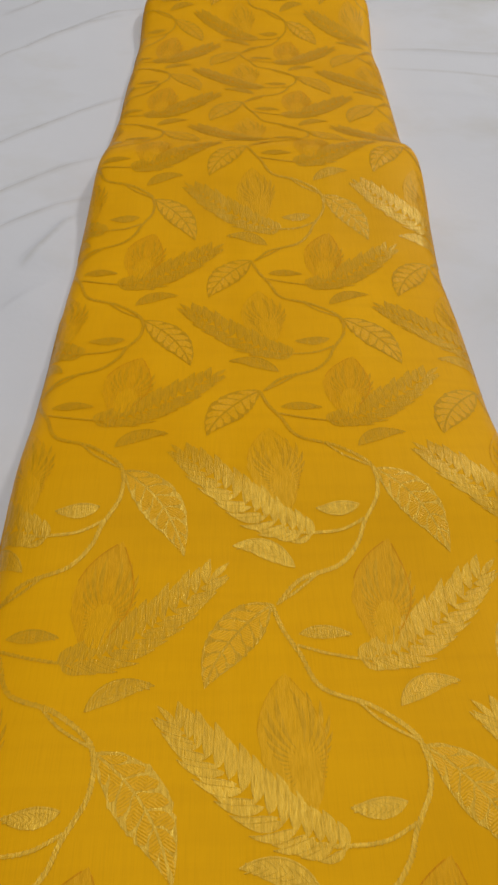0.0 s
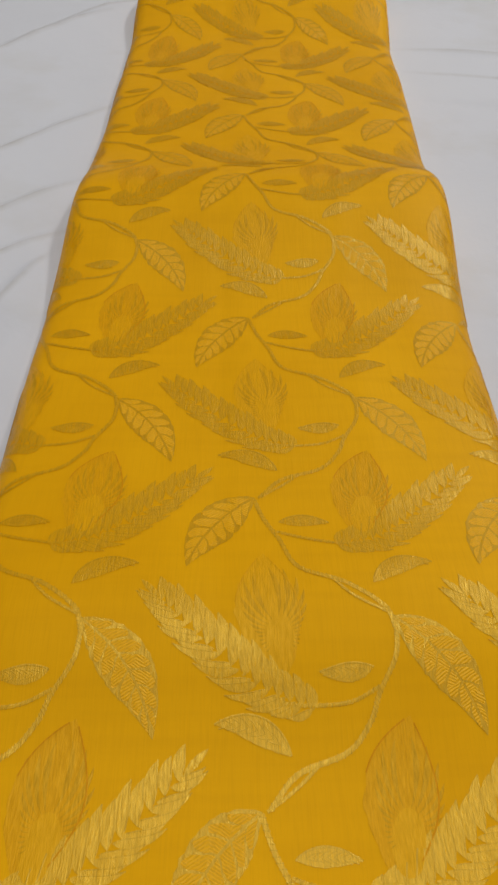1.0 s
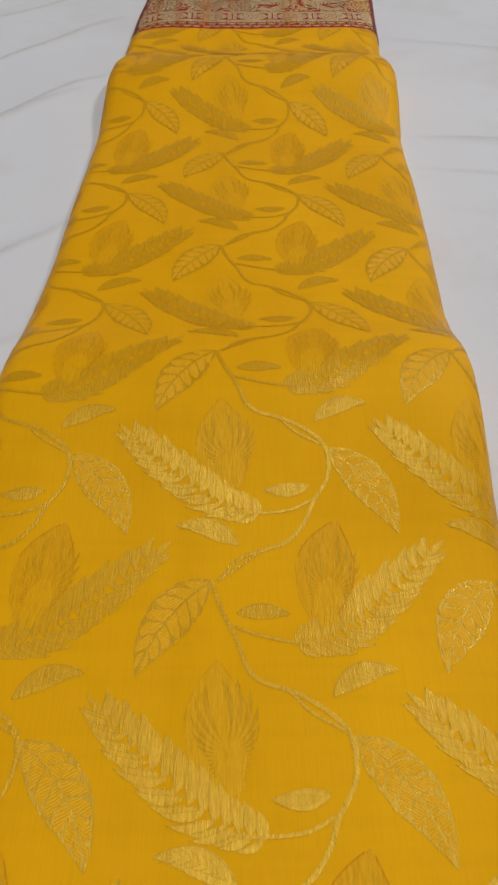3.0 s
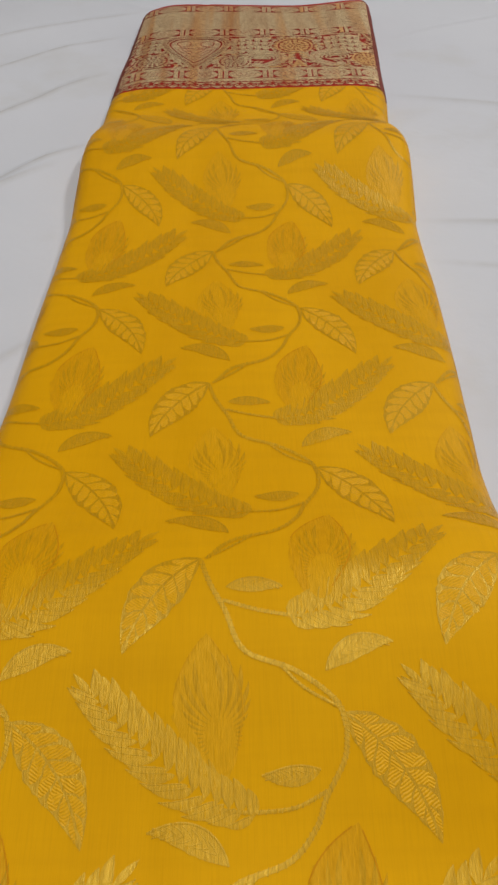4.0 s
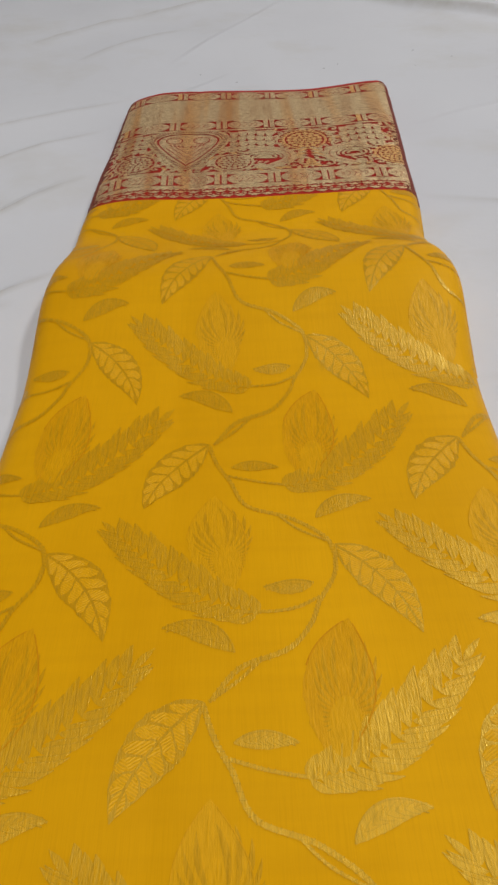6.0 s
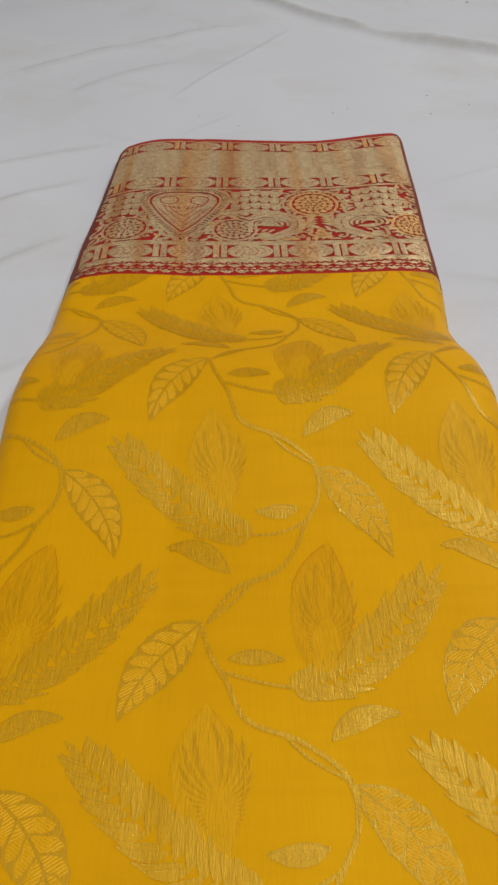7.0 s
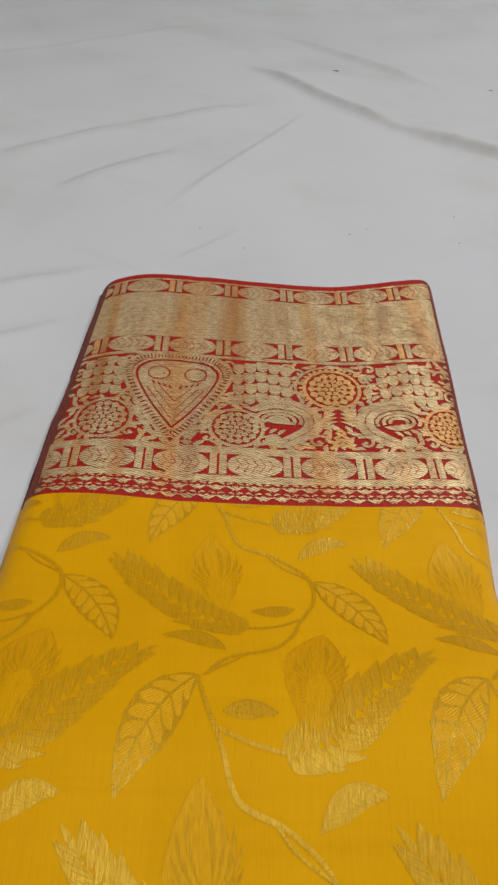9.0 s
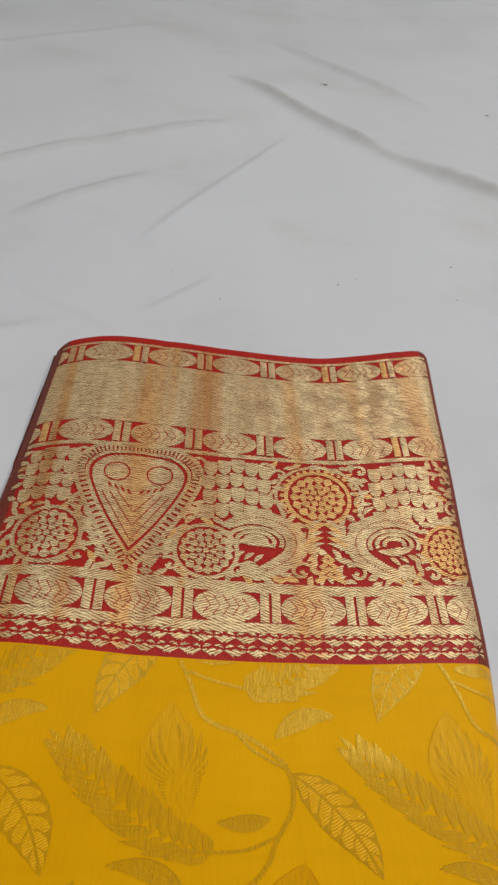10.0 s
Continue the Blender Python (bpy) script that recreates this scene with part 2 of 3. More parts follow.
# ---- white sheet with soft folds ----
def seg_dist(x, y, ax, ay, bx, by):
    dx, dy = bx - ax, by - ay
    ll = dx * dx + dy * dy
    t = np.clip(((x - ax) * dx + (y - ay) * dy) / ll, 0, 1)
    px, py = ax + t * dx, ay + t * dy
    side = np.sign((x - ax) * dy - (y - ay) * dx)
    return np.hypot(x - px, y - py), side, t


# soft folds: start, end, height, width
FOLDS = [
    (0.00, 0.82, 0.185, 0.605, 0.0110, 0.022), (0.17, 0.618, 0.46, 0.41, 0.0130, 0.024),
    (-0.26, 0.47, -0.15, 0.567, 0.0050, 0.012), (-0.15, 0.567, 0.0, 0.675, 0.0045, 0.013),
    (-0.19, 0.395, -0.08, 0.515, 0.0036, 0.011), (-0.085, 0.365, 0.07, 0.65, 0.0034, 0.010),
    (-0.16, 0.293, -0.075, 0.245, 0.0020, 0.006), (-0.068, 0.272, -0.010, 0.338, 0.0020, 0.007),
    (0.06, 0.99, 0.26, 0.79, 0.0070, 0.022), (-0.30, -0.255, -0.165, -0.112, 0.0058, 0.015),
    (-0.30, -0.510, -0.138, -0.320, 0.0060, 0.016), (-0.25, -0.540, -0.150, -0.445, 0.0050, 0.012), (-0.25, -0.593, -0.150, -0.508, 0.0050, 0.011),
    (-0.185, -0.605, -0.157, -0.538, 0.0040, 0.010), (-0.33, 0.040, -0.146, 0.180, 0.0056, 0.016), (-0.30, -0.092, -0.147, 0.075, 0.0064, 0.016),
    (-0.26, -0.200, -0.143, -0.068, 0.0062, 0.015), (-0.36, 0.140, -0.130, 0.256, 0.0050, 0.016), (-0.24, -0.720, -0.160, -0.620, 0.0040, 0.012),
    (0.14, 0.02, 0.42, -0.06, 0.0028, 0.012),
    (0.13, -0.20, 0.40, -0.23, 0.0034, 0.010), (0.13, -0.30, 0.40, -0.36, 0.0022, 0.012),
    (0.15, 0.16, 0.32, 0.24, 0.0020, 0.010), (-0.4, 0.75, -0.05, 1.05, 0.003, 0.018),
]


def sheet_height(x, y):
    z = 0.0022 * np.sin(2.3 * x + 1.9 * y + 0.6) + 0.0016 * np.sin(5.1 * x - 3.3 * y)
    z += 0.0008 * np.sin(11 * x + 7 * y + 1.2) + 0.0006 * np.sin(17 * y - 9 * x)
    z += 0.0013 * np.sin(31 * y - 22 * x + 2.2 * np.sin(6 * x)) * np.sin(9 * x + 5 * y) + 0.0007 * np.sin(43 * x + 19 * y + 1.7 * np.sin(8 * y))
    for ax, ay, bx, by, h, w in FOLDS:
        d, side, t = seg_dist(x, y, ax, ay, bx, by)
        taper = np.clip(np.minimum(t, 1 - t) * 4 + 0.1, 0, 1)
        out = d * side * (1.0 if by < ay else -1.0)  # the steep face looks away from the side lamp
        z = z + taper * h * np.where(out > 0, np.exp(-(np.abs(out) / (0.50 * w)) ** 1.6), np.exp(-np.abs(out) / (2.6 * w)))
    return z - 0.0035


def build_sheet():
    xs = np.concatenate([np.linspace(-2.0, -0.56, 25), np.linspace(-0.54, 0.54, 361), np.linspace(0.56, 2.0, 25)])
    ys = np.concatenate([np.linspace(-2.3, -1.05, 14), np.linspace(-1.0, 1.3, 721), np.linspace(1.31, 1.5, 20), np.linspace(1.54, 2.8, 20)])
    gx, gy = np.meshgrid(xs, ys)
    gz = sheet_height(gx, gy)
    out = np.maximum(np.abs(gx) - 1.9, np.maximum(gy - 2.7, -2.2 - gy))
    gz = np.where(out > 0.0, -0.085, gz)
    w = len(xs)
    verts = np.stack([gx, gy, gz], -1).reshape(-1, 3).tolist()
    faces = [(j * w + i, j * w + i + 1, (j + 1) * w + i + 1, (j + 1) * w + i) for j in range(len(ys) - 1) for i in range(w - 1)]
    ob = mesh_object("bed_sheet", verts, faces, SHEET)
    return tagged(ob, "creased white cotton sheet spread over the display mattress", "sheet")


build_sheet()


# ---- saree: the shape of the folded stack ----
def smooth_curve(knots, blur):
    ky, kv = np.array(sorted(knots)).T
    gy = np.linspace(-1.2, 0.35, 3101)
    gv = np.interp(gy, ky, kv)
    r = int(3 * blur / (gy[1] - gy[0]))
    kernel = np.exp(-0.5 * (np.arange(-r, r + 1) * (gy[1] - gy[0]) / blur) ** 2)
    gv = np.convolve(np.pad(gv, r, mode="edge"), kernel / kernel.sum(), mode="valid")
    return lambda y: np.interp(y, gy, gv)


left_edge = smooth_curve([(0.21, -0.1185), (0.13, -0.1222), (0.07, -0.1262), (0.0, -0.1285), (-0.05, -0.1300), (-0.10, -0.1330), (-0.2, -0.1328),
                          (-0.3, -0.1366), (-0.38, -0.1372), (-0.43, -0.1412), (-0.5, -0.1425), (-0.56, -0.1445), (-0.65, -0.1485), (-0.75, -0.1490), (-0.85, -0.1520), (-1.1, -0.154)], 0.010)
right_edge = smooth_curve([(0.228, 0.1395), (0.14, 0.1335), (0.07, 0.128), (0.0, 0.1235), (-0.05, 0.118), (-0.085, 0.117), (-0.115, 0.119), (-0.14, 0.1190), (-0.19, 0.1162),
                           (-0.27, 0.1132), (-0.35, 0.1103), (-0.45, 0.1045), (-0.475, 0.1040), (-0.51, 0.1025), (-0.54, 0.1015), (-0.62, 0.1005), (-0.77, 0.0962), (-1.1, 0.092)], 0.007)
spine = smooth_curve([(0.25, 0.019), (0.1, 0.019), (0.02, 0.0195), (-0.02, 0.016), (-0.046, 0.0125), (-0.225, 0.0180), (-0.26, 0.0162), (-0.3, 0.0166), (-0.36, 0.0178), (-0.44, 0.0185),
                      (-0.6, 0.0150), (-0.7, 0.0155), (-0.755, 0.017), (-0.785, 0.0225), (-0.81, 0.0220), (-0.83, 0.0160), (-0.85, 0.0120), (-0.875, 0.0120), (-0.91, 0.0155), (-0.94, 0.0165), (-0.98, 0.0145), (-1.1, 0.015)], 0.009)
far_ridge = smooth_curve([(-0.045, 0.0), (-0.075, 0.006), (-0.105, 0.0145), (-0.135, 0.0170), (-0.155, 0.0120), (-0.185, 0.0022), (-0.21, -0.0040), (-0.235, -0.0035), (-0.28, 0.0)], 0.007)
near_ridge = smooth_curve([(-0.435, 0.0), (-0.465, 0.006), (-0.485, 0.0145), (-0.505, 0.0185), (-0.53, 0.0165), (-0.55, 0.0120), (-0.575, 0.0055), (-0.60, -0.0005),
                           (-0.625, -0.0025), (-0.66, -0.0010), (-0.70, 0.0)], 0.006)


def lift(x, y):
    """Height of the top cloth before it turns over the long edges."""
    z = spine(y) + far_ridge(y) * (1.0 + 1.4 * x) + near_ridge(y) * (1.0 + 1.8 * x)
    z = z + 0.0006 * np.sin(31 * x + 9 * y) + 0.0005 * np.sin(47 * y + 12 * x + 1.0)
    z = z + 0.0003 * np.exp(-((x - 0.028) / 0.005) ** 2) * (y < 0) - 0.0004 * np.exp(-((x + 0.045) / 0.005) ** 2)
    # the border end sinks towards one side
    z = z - 0.0055 * np.clip((-0.070 - x) / 0.05, 0, 1) ** 1.7 * np.clip((y + 0.03) / 0.04, 0, 1)
    return z


ROUND = 0.0125


def top(x, y):
    """Top surface, turned over at both long edges."""
    d = np.minimum(x - left_edge(y), right_edge(y) - x)
    sag = np.clip(1 - d / 0.040, 0, 1)
    k = np.clip((ROUND - d) / ROUND, 0, 1)
    return lift(x, y) - 0.0042 * sag * sag - 0.85 * ROUND * (1 - np.sqrt(np.maximum(1 - k * k, 0)))


border_near = smooth_curve([(-0.12, -0.0015), (-0.1, -0.0030), (-0.048, -0.0067), (0.0055, -0.0083), (0.056, -0.0078), (0.115, -0.0032), (0.13, -0.001)], 0.012)
border_far = smooth_curve([(-0.125, 0.2050), (-0.111, 0.2080), (-0.09, 0.2105), (-0.073, 0.2105), (-0.04, 0.2085), (-0.007, 0.2050), (0.03, 0.2035), (0.0575, 0.2045),
                           (0.08, 0.2105), (0.105, 0.2175), (0.134, 0.2275)], 0.006)
BLEN = 0.213
NEAR_END = -1.06


def column_layout():
    """Across the cloth, from the foot of one side, over the top, to the foot of the other: fractions of width and of side height."""
    cols = [(0.0, h, -1) for h in np.linspace(0, 1, 13)[:-1]]
    a = 1 - np.cos(np.linspace(0, np.pi / 2, 9))
    cols += [("l", v, 0) for v in a]
    cols += [("m", v, 0) for v in np.linspace(0, 1, 90)[1:-1]]
    cols += [("r", v, 0) for v in a[::-1]]
    cols += [(1.0, h, 1) for h in np.linspace(1, 0, 13)[1:]]
    return cols


def section(y_of, rows):
    """Vertices of the stack; y_of(x, row) gives the place along the length."""
    cols, verts = column_layout(), []
    for r in rows:
        for kind, v, side in cols:
            y0 = y_of(0.0, r)
            l, rr = float(left_edge(y0)), float(right_edge(y0))
            if side:
                ex = l if side < 0 else rr
                y = y_of(ex, r)
                ex = float(left_edge(y)) if side < 0 else float(right_edge(y))
                z1 = float(top(ex, y))
                groove = 0.0009 * math.sin(v * 21 + 2.0 * math.sin(14 * y)) + 0.0012 * math.sin(v * 3.1)
                verts.append((ex + side * groove, y, -0.003 + (z1 + 0.003) * v))
                continue
            x = l + ROUND * v if kind == "l" else rr - ROUND * v if kind == "r" else l + ROUND + (rr - l - 2 * ROUND) * v
            y = y_of(x, r)
            l2, r2 = float(left_edge(y)), float(right_edge(y))
            x = l2 + (x - l) / (rr - l) * (r2 - l2)
            verts.append((x, y, float(top(x, y))))
    w = len(cols)
    faces = [(j * w + i, j * w + i + 1, (j + 1) * w + i + 1, (j + 1) * w + i) for j in range(len(rows) - 1) for i in range(w - 1)]
    return verts, faces, w


saree = tagged(new("saree"), "folded yellow silk saree with leaf vines and red gold border", "saree")
saree.location = (0, -0.4, 0)
bpy.context.view_layer.update()


def hang(ob, parent=None):
    """Make ob a part of the saree, leaving it where it is."""
    ob.parent = parent or saree
    ob.matrix_parent_inverse = Matrix.Translation((0, 0.4, 0)) if parent is None else Matrix.Identity(4)
    return ob


def build_body():
    rows = np.linspace(0, 1, 420)
    verts, faces, w = section(lambda x, r: NEAR_END + (float(border_near(x)) - NEAR_END) * r, rows)
    faces.append(tuple(range(w))[::-1])
    hang(mesh_object("body", verts, faces, SILK, None, "plain yellow satin silk, folded in layers"))


def border_place(x, v):
    """Along the border: v from its near line to its far edge."""
    a, b = border_near(x), border_far(x) + 0.0035
    return a + (b - a) * v / BLEN


def build_border():
    rows = np.linspace(0, BLEN, 90)
    verts, faces, w = section(lambda x, r: float(border_place(x, r)), rows)
    n0 = len(verts) - w
    # turned-down far edge
    for k in range(1, 7):
        a = k / 6 * math.pi / 2
        for i in range(w):
            x, y, z = verts[n0 + i]
            verts.append((x, y + 0.004 * math.sin(a), z - 0.004 * (1 - math.cos(a)) if z > 0.004 else z))
    for k in range(6):
        o = n0 + k * w
        faces += [(o + i, o + i + 1, o + w + i + 1, o + w + i) for i in range(w - 1)]
    o = n0 + 6 * w
    foot = len(verts)
    for i in range(w):
        x, y, z = verts[o + i]
        verts.append((x, y, -0.003))
    faces += [(o + i, o + i + 1, foot + i + 1, foot + i) for i in range(w - 1)]
    side = 12
    index = [1 if (f[0] % w) < side + 7 or (f[0] % w) > w - side - 9 else 0 for f in faces]
    hang(mesh_object("border", verts, faces, [RED, MAROON], None, "deep red silk border with gold brocade", index))


build_body()
build_border()


# ---- woven motifs, laid on the cloth ----
# how the woven repeat runs along the folded length: pattern length, place
along = smooth_curve([(0.30, 0.065), (0.241, 0.006), (0.206, -0.031), (0.182, -0.053), (0.141, -0.0925), (0.1205, -0.106), (0.084, -0.1565), (0.0205, -0.2245), (0.0, -0.262),
                      (-0.0365, -0.2965), (-0.1, -0.359), (-0.1205, -0.386), (-0.2205, -0.4815), (-0.241, -0.499), (-0.2775, -0.537), (-0.341, -0.596), (-0.3615, -0.618),
                      (-0.398, -0.659), (-0.4615, -0.7215), (-0.482, -0.743), (-0.582, -0.842), (-0.6025, -0.867), (-0.639, -0.9024), (-0.9, -1.163)], 0.010)


class Weave:
    """Collects flat pieces given in the plane and lays them on the cloth."""

    def __init__(self, place=None):
        self.verts, self.faces, self.index, self.place = [], [], [], place

    def point(self, u, v, h):
        self.verts.append((u, v, h))
        return len(self.verts) - 1

    def lay(self):
        """Lay all points on the cloth; says which of them were pulled in from beyond its edges."""
        u, v, h = np.array(self.verts, float).T
        if self.place:
            u, v = self.place(u, v)
            x, y = np.minimum(np.maximum(u, left_edge(v) + 0.0070), right_edge(v) - 0.0060), v
        else:
            v = along(v)
            y = np.maximum(np.minimum(v, border_near(u) - 0.0006), NEAR_END + 0.002)
            x = np.minimum(np.maximum(u, left_edge(y) + 0.002), right_edge(y) - 0.002)
        self.verts = np.stack([x, y, top(x, y) + h], -1).tolist()
        return (x != u) | (y != v)

    def band(self, left, right, mat=0, h=0.00020, crown=0.00002):
        """A strip between two outlines with a slightly raised middle."""
        rows = []
        for (ax, ay), (bx, by) in zip(left, right):
            rows.append([self.point(ax, ay, h * 0.95), self.point(ax * 0.7 + bx * 0.3, ay * 0.7 + by * 0.3, h + crown * 0.8), self.point((ax + bx) / 2, (ay + by) / 2, h + crown),
                         self.point(ax * 0.3 + bx * 0.7, ay * 0.3 + by * 0.7, h + crown * 0.8), self.point(bx, by, h * 0.95)])
        for p, q in zip(rows, rows[1:]):
            for i in range(4):
                self.faces.append((p[i], q[i], q[i + 1], p[i + 1]))
                self.index.append(mat)

    def line(self, pts, width, mat=0, h=0.0005, taper=False):
        pts = [Vector(p) for p in pts]
        left, right = [], []
        for i, p in enumerate(pts):
            d = (pts[min(i + 1, len(pts) - 1)] - pts[max(i - 1, 0)]).normalized()
            k = width / 2 * (1 - 0.75 * i / (len(pts) - 1) if taper else 1)
            left.append((p.x - d.y * k, p.y + d.x * k))
            right.append((p.x + d.y * k, p.y - d.x * k))
        self.band(left, right, mat, h, 0.00002)

    def leaf(self, base, tip, width, bend=0.0, mat=0, h=0.00028, fat=0.42, n=11, crown=0.00002):
        """A pointed leaf from base to tip; fat: where it is widest."""
        left, right = [], []
        for p, d, w in leaf_frame(base, tip, width, bend, fat, 2 * n):
            w *= 1.0 + 0.13 * noise.noise(Vector((p.x * 900, p.y * 900, 0.0)))
            left.append((p.x - d.y * w, p.y + d.x * w))
            right.append((p.x + d.y * w, p.y - d.x * w))
        self.band(left, right, mat, h, crown)

    def disc(self, cx, cy, r, mat=0, h=0.0004, n=16, sy=1.0, power=2.0):
        c = self.point(cx, cy, h + 0.0002)
        k = 2.0 / power
        ring = [self.point(cx + r * math.copysign(abs(math.cos(a)) ** k, math.cos(a)), cy + sy * r * math.copysign(abs(math.sin(a)) ** k, math.sin(a)), h)
                for a in (2 * math.pi * j / n for j in range(n))]
        for k in range(n):
            self.faces.append((c, ring[k], ring[(k + 1) % n]))
            self.index.append(mat)

    def make(self, name, mats, label=""):
        if not self.faces:
            return None
        cut = self.lay()
        kept = [k for k, f in enumerate(self.faces) if not all(cut[i] for i in f)]
        if not kept:
            return None
        self.faces, self.index = [self.faces[k] for k in kept], [self.index[k] for k in kept]
        used = sorted({i for f in self.faces for i in f})
        at = {i: k for k, i in enumerate(used)}
        self.verts, self.faces = [self.verts[i] for i in used], [tuple(at[i] for i in f) for f in self.faces]
        return hang(mesh_object(name, self.verts, self.faces, mats, None, label, self.index))


def leaf_frame(base, tip, width, bend, fat, n):
    base, tip = Vector(base), Vector(tip)
    axis = tip - base
    across = Vector((-axis.y, axis.x))
    out = []
    for i in range(n):
        s = i / (n - 1)
        p = base + axis * s + across * bend * 4 * s * (1 - s)
        d = (axis + across * bend * 4 * (1 - 2 * s)).normalized()
        k = s ** (math.log(0.5) / math.log(fat))
        out.append((p, d, width / 2 * max(math.sin(math.pi * min(k, 1.0)), 0.0) ** 0.95))
    return out


def spline(pts, n=8):
    pts = [Vector(p) for p in pts]
    ext = [2 * pts[0] - pts[1], *pts, 2 * pts[-1] - pts[-2]]
    out = []
    for a, b, c, d in zip(ext, ext[1:], ext[2:], ext[3:]):
        for k in range(n):
            t = k / n
            out.append(0.5 * (2 * b + (c - a) * t + (2 * a - 5 * b + 4 * c - d) * t * t + (3 * b - a - 3 * c + d) * t ** 3))
    return [*out, pts[-1]]


def mm(ox, oy, *pts):
    return [(ox + x / 1000, oy + y / 1000) for x, y in pts]


def veined_leaf(ox, oy, base, tip, width, bend, fat=0.45):
    (b, t) = mm(ox, oy, base, tip)
    w = Weave()
    w.leaf(b, t, width, bend, 0, 0.00018, fat, 14)
    fr = leaf_frame(b, t, width * 0.92, bend, fat, 60)
    for side in (1, -1):
        for k in range(7):
            s0, s1 = 0.04 + k * 0.126, 0.04 + k * 0.126 + 0.110
            left, right = [], []
            for j in range(6):
                f = j / 5
                rows = []
                for s in (s0, s1):
                    q = min(s + 0.10 * f, 0.985)
                    p, d, ww = fr[min(int(q * 59), 59)]
                    o = side * (0.0005 + max(ww - 0.0005, 0) * f)
                    rows.append(p + Vector((-d.y, d.x)) * o)
                pinch = 0.5 * (1 - math.sqrt(max(1 - f ** 4, 0.02)))
                a, c = rows
                left.append(tuple(a.lerp(c, pinch)))
                right.append(tuple(c.lerp(a, pinch)))
            if side < 0:
                left, right = right, left
            w.band(right, left, 1, 0.00026, 0.00002)
    return w.make("veined_leaf", [VEIN, LOBE], "veined leaf woven in lustrous yellow thread")


def fern(ox, oy, pts, count, size, flip):
    """A frond: rounded teeth along its outer side, narrow streaks along the inner one."""
    w = Weave()
    line = spline(mm(ox, oy, *pts), 10)
    n = len(line)
    for upper in (True, False):
        m = count if upper else count + 4
        for k in range(m):
            s = 0.02 + 0.94 * k / (m - 1)
            i = min(int(s * (n - 1)), n - 2)
            p, d = line[i], (line[i + 1] - line[i]).normalized()
            grow = 0.36 + 0.64 * math.sin(math.pi * (0.10 + 0.78 * s))
            side = flip if upper else -flip
            a = radians((60 if upper else 40) - 20 * s) * side
            dd = Vector((d.x * math.cos(a) - d.y * math.sin(a), d.x * math.sin(a) + d.y * math.cos(a)))
            ln = size * grow * (1.0 if upper else 1.08) * (1 + 0.10 * math.sin(k * 2.7))
            q = p - d * 0.0008 - dd * ln * 0.06
            wide = (0.0056 if upper else 0.0036) * (0.45 + 0.55 * grow)
            w.leaf(q, q + dd * ln, wide, 0.10 * side, 0, 0.00019 + 0.00004 * (k % 2), 0.46 if upper else 0.38, 7, 0.00001)
            # dark lower edge of the tooth: its relief shade, drawn in darker thread
            rim = leaf_frame(q, q + dd * ln, wide * 0.86, 0.10 * side, 0.46 if upper else 0.38, 9)
            w.line([c - Vector((-e.y, e.x)) * side * h for c, e, h in rim[1:]], 0.0006 if upper else 0.0004, 1, 0.00027)
    p, d = line[-1], (line[-1] - line[-3]).normalized()
    w.leaf(p - d * 0.0050, p + d * size * 0.40, size * 0.17, 0, 0, 0.00022, 0.45, 6)
    return w.make("fern_leaf", [MOTIF, VEIN], "fern frond with toothed leaflets woven in lustrous thread")


def fan_leaf(ox, oy, base, tip, width, mats, label, tilt):
    """A pointed leaf: a fan of rays round a plain oval heart, with a thin rust outline down one side."""
    b, t = mm(ox, oy, base, tip)
    w = Weave()
    b, t = Vector(b), Vector(t)
    axis = t - b
    long = axis.length
    axis.normalize()
    across = Vector((-axis.y, axis.x))
    w.leaf(b, t, width, 0.04, 0, 0.00017, 0.55, 14)
    heart_at = b + axis * long * 0.36 + across * tilt * width * 0.03
    for k in range(23):
        a = radians(-132 + 12 * k)
        ray = axis * math.cos(a) + across * math.sin(a)
        reach = width * 0.37 + (long * 0.54 - width * 0.37) * max(math.cos(a), 0) ** 2.2
        q0, q1 = heart_at + ray * width * 0.22, heart_at + ray * (reach - 0.0012)
        w.leaf(q0, q1, (q1 - q0).length * 0.075 + 0.0005, 0.10 * (1 if a > 0 else -1), 1, 0.00023, 0.62, 7)
    left, right = [], []
    for k in range(14):
        a = math.pi * k / 13
        c = heart_at - axis * width * 0.12 + axis * width * 0.40 * -math.cos(a)
        left.append(tuple(c + across * width * 0.23 * math.sin(a)))
        right.append(tuple(c - across * width * 0.23 * math.sin(a)))
    w.band(left, right, 2, 0.00024)
    fr = leaf_frame(b, t, width, 0.04, 0.55, 30)
    for sd, frm in ((tilt, 6), (-tilt, 18)):
        w.line([p + Vector((-d.y, d.x)) * sd * ww for p, d, ww in fr[frm:29]], 0.0005, 3, 0.00026)
    return w.make("round_leaf", mats, label)


def small_leaf(ox, oy, base, tip, width, bend=0.08):
    b, t = mm(ox, oy, base, tip)
    w = Weave()
    w.leaf(b, t, width, bend, 0, 0.00021, 0.45, 10)
    fr = leaf_frame(b, t, width * 0.8, bend, 0.45, 20)
    for k in range(3, 16, 2):
        for side in (1, -1):
            p, d, ww = fr[k]
            q, _, _ = fr[min(k + 3, 19)]
            w.line([p, (p + q) / 2 + Vector((-d.y, d.x)) * side * ww * 0.5, q + Vector((-d.y, d.x)) * side * ww * 0.75], 0.0004, 1, 0.00026)
    rim = leaf_frame(b, t, width * 0.94, bend, 0.45, 16)
    up = 1 if (t[0] - b[0]) > 0 else -1
    w.line([p + Vector((-d.y, d.x)) * up * ww for p, d, ww in rim], 0.0008, 1, 0.00027)
    return w.make("small_leaf", [MOTIF, VEIN], "small leaf woven in lustrous thread")


